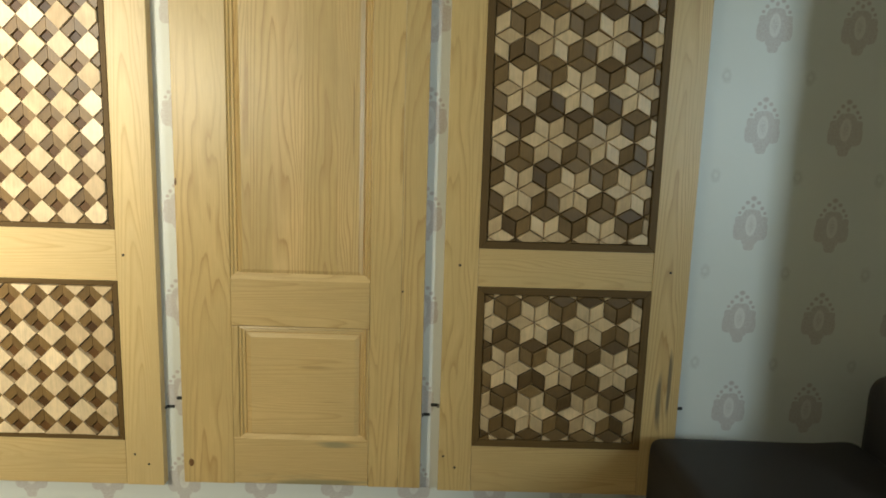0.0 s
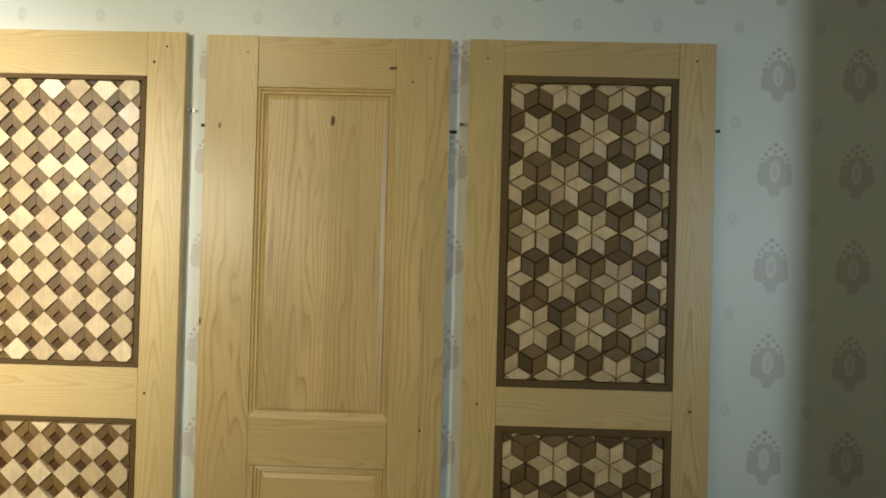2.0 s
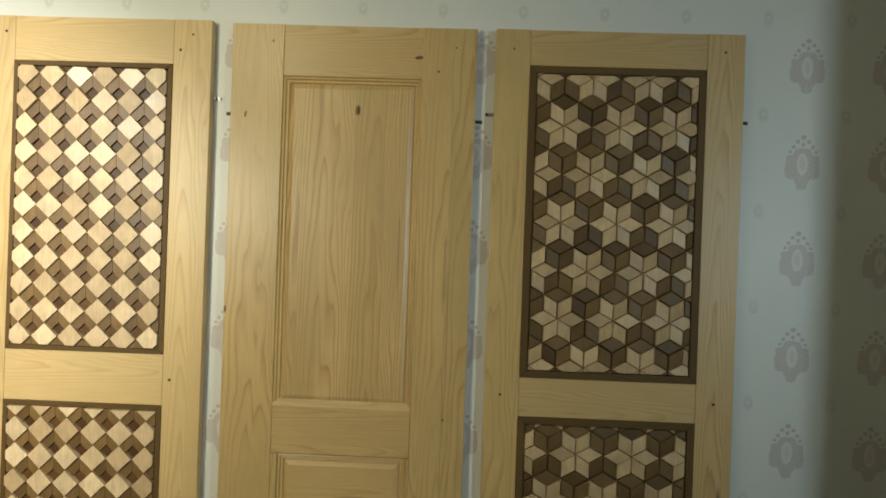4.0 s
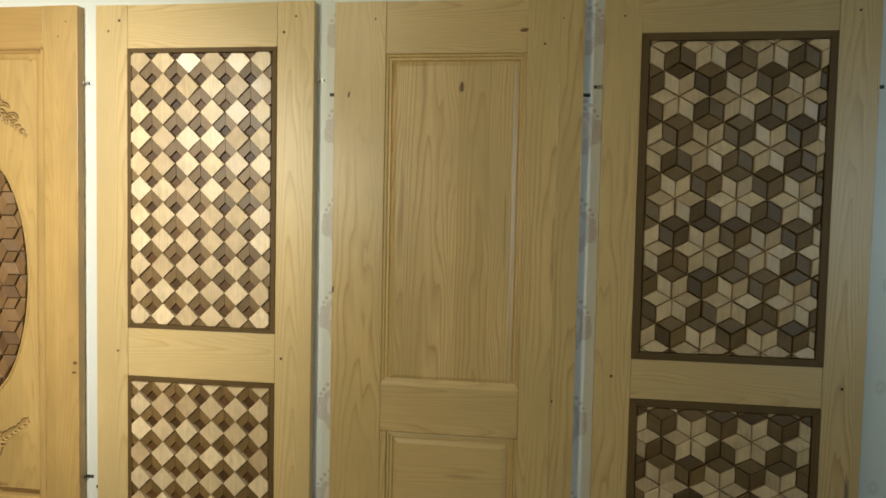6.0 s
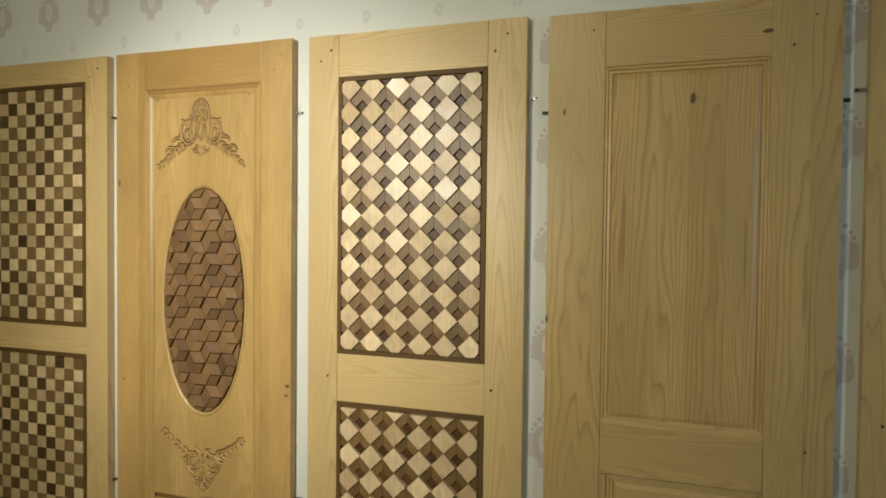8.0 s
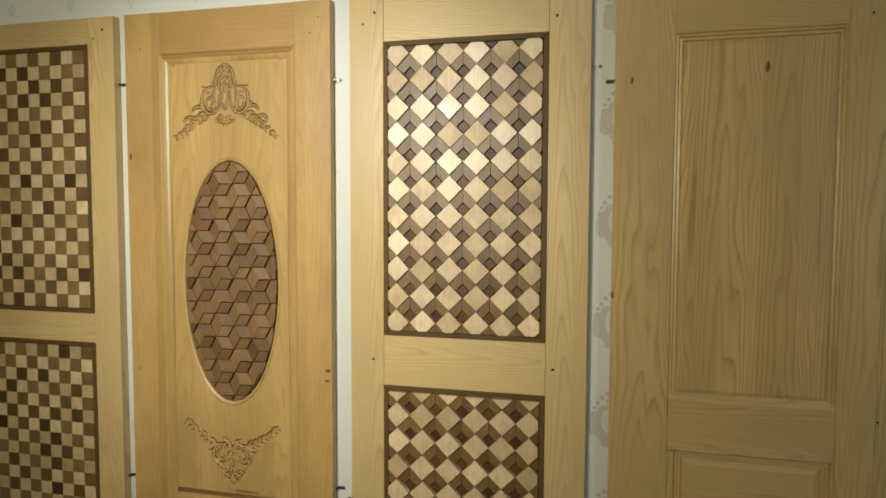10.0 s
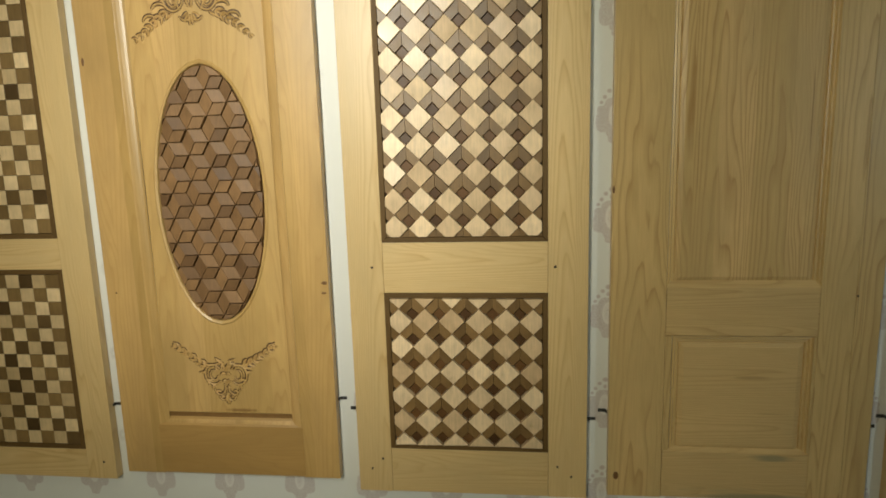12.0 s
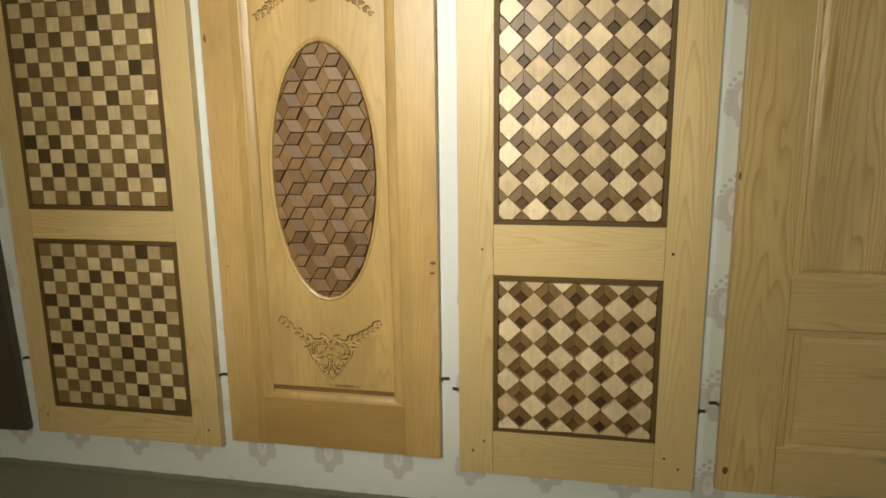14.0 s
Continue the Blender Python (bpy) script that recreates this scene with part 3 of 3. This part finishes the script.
profile = ((0.003, 0.012), (-0.003, 0.010), (-0.003, 0.004), (0.0008, -0.002), (-0.0025, -0.008), (0.002, -0.015), (0.010, -0.028))
ends = [[bm.verts.new((x + side * 0.9 * max(0.0, -z), y, 2.016 - dz + z)) for y, z in profile] for x, side in ((L + 0.004, 1), (R - 0.004, -1))]
for i in range(len(profile) - 1):
    bm.faces.new((ends[0][i], ends[1][i], ends[1][i + 1], ends[0][i + 1]))
part("top_moulding", bm, HONEY_H, d)
# thin brown strip paints the moulding's shadow line together with its stain
part("moulding_stain", box(L + 0.012, R - 0.012, -0.0009, 0.004, 2.0125 - dz, 2.0155 - dz), GROOVE_BROWN, d, "brown line of stain and painted shade in the moulding")
part("groove", box(L + 0.001, R - 0.001, 0.0185, 0.0345, 0.39 - dz, 0.47 - dz), GROOVE_BROWN, d, "brown strip at the back of the groove")
OX, OZ, OA, OB = -2.146 - dx, 1.209 - dz, 0.183, 0.430
l, r, b, t = L + 0.0325, R - 0.0325, 0.437 - dz, 2.016 - 0.0265 - dz
FACE = 0.010
bm = bmesh.new()
angles = sorted([2 * math.pi * i / 72 for i in range(72)] + [math.atan2(z - OZ, x - OX) % (2 * math.pi) for x in (l, r) for z in (b, t)])
rings = [[], [], [], [], [], []]
for q in angles:
    c, s = math.cos(q), math.sin(q)
    reach = min((r - OX if c > 0 else OX - l) / max(abs(c), 1e-6), (t - OZ if s > 0 else OZ - b) / max(abs(s), 1e-6))
    k = 1 / math.hypot(c / OA, s / OB)
    for loop, (far, y) in zip(rings, ((reach, FACE + 0.006), (reach - 0.004, FACE), (k + 0.016, FACE), (k + 0.010, FACE - 0.004), (k + 0.002, FACE - 0.001), (k - 0.003, FACE + 0.012))):
        loop.append(bm.verts.new((OX + c * far, y, OZ + s * far)))
n = len(angles)
for p, q in zip(rings, rings[1:]):
    for i in range(n):
        bm.faces.new((p[i], p[(i + 1) % n], q[(i + 1) % n], q[i]))
part("panel", bm, HONEY_PANEL, d)
bm = bmesh.new()
loop = [[bm.verts.new((OX + (OA + 0.004) * math.cos(q), y, OZ + (OB + 0.004) * math.sin(q))) for q in angles] for y in (0.022, 0.034)]
for i in range(n):
    bm.faces.new((loop[0][i], loop[0][(i + 1) % n], loop[1][(i + 1) % n], loop[1][i]))
bm.faces.new(loop[0])
oval = part("oval_inlay", bm, WALNUT_V, d, "oval field of brown walnut cubes")
edge = [(OX + (OA - 0.003) * math.cos(2 * math.pi * i / 48), OZ + (OB - 0.003) * math.sin(2 * math.pi * i / 48)) for i in range(48)]
S = 0.0485
H = math.sqrt(3) / 2 * S
for j in range(-6, 7):
    for i in range(-12, 13):
        # hexagons standing on a side: three rhombs meet in each middle
        x, z = OX + 0.035 + 1.5 * S * j, OZ + 0.055 + 2 * H * i + H * (j % 2)
        for k in range(3):
            q = math.pi * (2 * k + 1) / 3
            u, w = Vector((math.cos(q - math.pi / 3), math.sin(q - math.pi / 3))) * S, Vector((math.cos(q + math.pi / 3), math.sin(q + math.pi / 3))) * S
            rhomb = [(x, z), (x + u.x, z + u.y), (x + u.x + w.x, z + u.y + w.y), (x + w.x, z + w.y)]
            cut = clip(rhomb, edge)
            if cut and area(cut) > 0.00003:
                whole = abs(area(cut) - area(rhomb)) < 1e-7
                lean = ((0.10, 0.13), (-0.13, 0.03), (0.03, -0.05))[k]
                piece("rhomb_tile", rhomb if whole else cut, whole, WALNUT_OVAL, oval, 0.022, (0.012, 0.0105, 0.0145)[k] + random.choice((0.0, 0.0015, 0.003)), 0.0012, (0.0005, 0.0005, 0.0026)[k], tilt=0.025, lean=lean)


def ridge(bm, cx, cz, rx, rz, a0, a1, w, y, tall=1.9):
    """A carved scroll: a rounded ridge along part of an oval, from angle a0 to a1 in degrees, thinning to its ends."""
    steps = max(6, int(abs(a1 - a0) / 14))
    rows = []
    for i in range(steps + 1):
        f = i / steps
        a = radians(a0 + (a1 - a0) * f)
        x, z = cx + rx * math.cos(a), cz + rz * math.sin(a)
        out = Vector((math.cos(a) / rx, math.sin(a) / rz)).normalized()
        k = w * (0.45 + 0.55 * math.sin(math.pi * (0.08 + 0.84 * f)))
        rows.append([bm.verts.new((x + out.x * k * s, y - h * k * tall, z + out.y * k * s)) for s, h in ((-1.0, -0.2), (-0.7, 0.7), (0.0, 1.0), (0.7, 0.7), (1.0, -0.2))])
    for p, q in zip(rows, rows[1:]):
        for k in range(4):
            bm.faces.new((p[k], p[k + 1], q[k + 1], q[k]))
    for p in (rows[0], rows[-1]):
        bm.faces.new(p)


def leaf(bm, x, z, heading, length, width, bend, y, tall=1.1):
    """A carved leaf: a tapered lobe with a raised rib, curling by bend degrees along its length."""
    steps, rows, q = 6, [], heading
    for i in range(steps + 1):
        f = i / steps
        a = radians(q)
        k = width * (0.25 + 0.75 * math.sin(math.pi * min(1.0, 0.15 + 0.85 * f)))
        out = Vector((-math.sin(a), math.cos(a)))
        rows.append([bm.verts.new((x + out.x * k * e, y - h * k * tall, z + out.y * k * e)) for e, h in ((-1.0, -0.25), (-0.45, 0.9), (0.1, 0.55), (0.55, 1.0), (1.0, -0.25))])
        x, z = x + math.cos(a) * length / steps, z + math.sin(a) * length / steps
        q += bend / steps
    for p, q in zip(rows, rows[1:]):
        for k in range(4):
            bm.faces.new((p[k], p[k + 1], q[k + 1], q[k]))
    bm.faces.new(rows[0])


def carve(name, mid, base, scrolls, leaves):
    """scrolls: thin ridges along ovals; leaves: (x, z, heading, length, width, bend); both are carved on each side of the middle line."""
    # stain: darker copies shifted up-left, painting shade and stain beside each cut
    crest, stain = bmesh.new(), bmesh.new()
    for side in (1, -1):
        for cx, cz, rx, rz, a0, a1, w in scrolls:
            b0, b1 = (a0, a1) if side > 0 else (180 - a0, 180 - a1)
            ridge(crest, mid + side * cx, base + cz, rx, rz, b0, b1, w, FACE + 0.0004, 1.6)
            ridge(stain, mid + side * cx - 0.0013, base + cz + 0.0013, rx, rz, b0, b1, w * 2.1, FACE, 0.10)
        for x, z, heading, length, width, bend in leaves:
            x, z = x + random.gauss(0, 0.0012), z + random.gauss(0, 0.0012)
            heading, bend = heading + random.gauss(0, 7), bend * random.uniform(0.7, 1.3)
            turn, curl = (heading, bend) if side > 0 else (180 - heading, -bend)
            leaf(crest, mid + side * x, base + z, turn, length, width, curl, FACE + 0.0006)
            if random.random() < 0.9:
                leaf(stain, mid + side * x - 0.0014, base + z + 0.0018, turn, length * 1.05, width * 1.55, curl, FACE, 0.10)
    crest = part(name, crest, HONEY_PANEL, d, "carved leaf scrolls")
    part("carving_stain", stain, CARVED_STAIN_SHADE, crest, "brown stain and painted shade in the cuts")
    return crest


def spray(start, end, count, length, width):
    """Leaves in pairs along a line, growing smaller towards its end."""
    heading = math.degrees(math.atan2(end[1] - start[1], end[0] - start[0]))
    out = []
    for i in range(count):
        f = i / (count - 1)
        x, z, k = start[0] + (end[0] - start[0]) * f, start[1] + (end[1] - start[1]) * f, 1.0 - 0.35 * f
        out += [(x, z, heading + 62, length * k, width * k, -75), (x, z, heading - 58, length * k * 0.85, width * k, 70), (x, z, heading + 8, length * k * 0.6, width * k * 0.8, 20)]
    return out


carve("carved_crest", -2.157 - dx, 1.710 - dz, (
    (0.056, 0.140, 0.035, 0.046, 120, -205, 0.0036), (0.030, 0.142, 0.016, 0.048, 75, -80, 0.0032), (0.058, 0.130, 0.017, 0.022, 100, -190, 0.0030),
    (-0.006, 0.205, 0.042, 0.058, 84, -18, 0.0036), (0.004, 0.196, 0.020, 0.030, 80, -70, 0.0030), (0.105, 0.100, 0.024, 0.019, 165, 5, 0.0040), (0.140, 0.066, 0.022, 0.018, 150, -5, 0.0036), (0.018, 0.084, 0.022, 0.020, 190, 340, 0.0032),
), spray((0.082, 0.092), (0.188, 0.012), 7, 0.032, 0.0058) + spray((0.004, 0.166), (0.012, 0.228), 4, 0.024, 0.0042) + spray((0.046, 0.118), (0.062, 0.160), 3, 0.020, 0.0040) + [
    (0.0, 0.236, 78, 0.026, 0.0055, 10), (0.004, 0.080, -88, 0.032, 0.0062, 0), (0.006, 0.084, -50, 0.030, 0.0055, -25), (0.008, 0.088, -15, 0.026, 0.0050, -35),
    (0.003, 0.104, 72, 0.036, 0.0045, 20), (0.010, 0.140, 95, 0.030, 0.0040, -40), (0.074, 0.176, 60, 0.020, 0.0042, -80), (0.040, 0.190, 40, 0.018, 0.0040, 80), (0.090, 0.120, 70, 0.020, 0.0042, -90), (0.064, 0.088, -40, 0.030, 0.0048, 30),
])
carve("carved_festoon", -2.150 - dx, 0.477 - dz, (
    (0.046, 0.106, 0.030, 0.036, 150, -140, 0.0036), (0.044, 0.104, 0.014, 0.018, 110, -170, 0.0030), (0.052, 0.166, 0.040, 0.026, 205, 320, 0.0036), (0.026, 0.058, 0.020, 0.026, 150, 350, 0.0034), (0.016, 0.030, 0.015, 0.018, 150, 350, 0.0032), (0.174, 0.206, 0.012, 0.012, 0, 320, 0.0034),
), spray((0.070, 0.136), (0.178, 0.206), 7, 0.032, 0.0060) + spray((0.066, 0.088), (0.022, 0.028), 4, 0.022, 0.0046) + spray((0.010, 0.140), (0.006, 0.060), 4, 0.018, 0.0040) + [
    (0.004, 0.030, -88, 0.036, 0.0060, 0), (0.004, 0.118, 82, 0.034, 0.0045, -30), (0.008, 0.142, 45, 0.032, 0.0045, -50), (0.012, 0.154, 15, 0.028, 0.0045, 40), (0.030, 0.120, 50, 0.020, 0.0040, 60), (0.070, 0.118, -20, 0.028, 0.0048, 50),
])
knot(d, -1.772 - dx, 0.915 - dz, 0.010, 0.006)
knot(d, -1.775 - dx, 0.88 - dz, 0.009, 0.004)
knot(d, -2.54 - dx, 1.66 - dz, 0.005, 0.014)
dots(d, ((-2.52, 0.88), (-1.80, 2.11), (-1.83, 2.06), (-2.49, 2.04)), dx, dz, r=0.003)

# ---- dark door ----
d = door("panel_door", -4.262, -3.462, 0.155, 2.16, "dark brown wooden door hung at the end of the row")
d.rotation_euler = (0, radians(-2.0), 0)
board("stile", d, 0.255, 0.4, 0, 2.005, DARK_DOOR)
board("stile", d, -0.4, -0.255, 0, 2.005, DARK_DOOR)
for name, z0, z1 in (("bottom_rail", 0.001, 0.19), ("lock_rail", 0.72, 0.87), ("top_rail", 1.86, 2.004)):
    board(name, d, -0.2544, 0.2544, z0, z1, DARK_DOOR, 0.0006)
moulded_field(d, -0.2545, 0.2545, 0.19, 0.72, DARK_DOOR, "lower_panel", DARK_DOOR)
moulded_field(d, -0.2545, 0.2545, 0.87, 1.86, DARK_DOOR, "upper_panel", DARK_DOOR)


# ---- hooks that hold the doors ----
def bracket(x, z, side, steel):
    """A small plate screwed to the wall that grips a door's edge; side: towards the door."""
    ob = new("door_bracket")
    ob.location = (x, WALL, z)
    tagged(ob, "small dark steel bracket screwed beside a door" if steel is BLACK_STEEL else "small bright steel bracket screwed beside a door", "bracket", "brackets holding the doors")
    part("plate", box(-0.011, 0.011, -0.0035, 0.0, -0.0055, 0.0055, 0.001), steel, ob)
    part("tongue", box(*sorted((side * 0.0115, side * 0.016)), -0.018, -0.0005, -0.004, 0.004, 0.0008), steel, ob)
    bm = bmesh.new()
    bmesh.ops.create_cone(bm, cap_ends=True, segments=10, radius1=0.0042, radius2=0.003, depth=0.003)
    screw = part("screw", bm, BLACK_STEEL, ob)
    screw.location, screw.rotation_euler = (-side * 0.004, -0.005, 0), (radians(90), 0, 0)


for x, z, side, steel in (
    (-0.884, 1.910, -1, STEEL), (-0.851, 1.862, 1, BLACK_STEEL), (-0.014, 1.858, -1, BLACK_STEEL), (0.016, 1.884, 1, STEEL), (0.856, 1.880, -1, BLACK_STEEL),
    (-2.585, 1.925, -1, BLACK_STEEL), (-1.738, 1.904, -1, STEEL), (-2.585, 0.455, -1, BLACK_STEEL), (-1.738, 0.494, -1, BLACK_STEEL), (-1.705, 0.458, 1, BLACK_STEEL),
    (-0.886, 0.438, -1, BLACK_STEEL), (-0.856, 0.469, 1, BLACK_STEEL), (-0.010, 0.434, -1, BLACK_STEEL), (0.014, 0.469, 1, BLACK_STEEL), (0.856, 0.480, -1, BLACK_STEEL), (-3.437, 0.47, -1, BLACK_STEEL),
):
    bracket(x, z, side, steel)

# ---- sofa ----
sofa = new("sofa")
sofa.location = (0.735, 2.03, 0.0)
tagged(sofa, "dark brown upholstered sofa standing in the corner by the wall", "sofa")


def cushion(name, x0, x1, y0, y1, z0, z1, radius):
    bm = box(x0, x1, y0, y1, z0, z1, radius, 5)
    bmesh.ops.subdivide_edges(bm, edges=[e for e in bm.edges if e.calc_length() > 0.2], cuts=5, use_grid_fill=True)
    for v in bm.verts:
        v.co += Vector((0, 0, 0.012 * noise.noise(v.co * 5) + 0.004 * noise.noise(v.co * 17))) + 0.004 * Vector(noise.noise_vector(v.co * 9))
    ob = part(name, bm, SOFA, sofa)
    for f in ob.data.polygons:
        f.use_smooth = True
    return ob


cushion("seat", 0.0, 0.70, -0.75, -0.01, 0.10, 0.415, 0.05)
cushion("backrest", 0.69, 0.895, -0.80, -0.01, 0.10, 0.66, 0.09)
for x in (0.06, 0.64):
    for y in (-0.68, -0.08):
        part("leg", box(x - 0.02, x + 0.02, y - 0.02, y + 0.02, 0.0, 0.14, 0.004), DARK_DOOR, sofa)
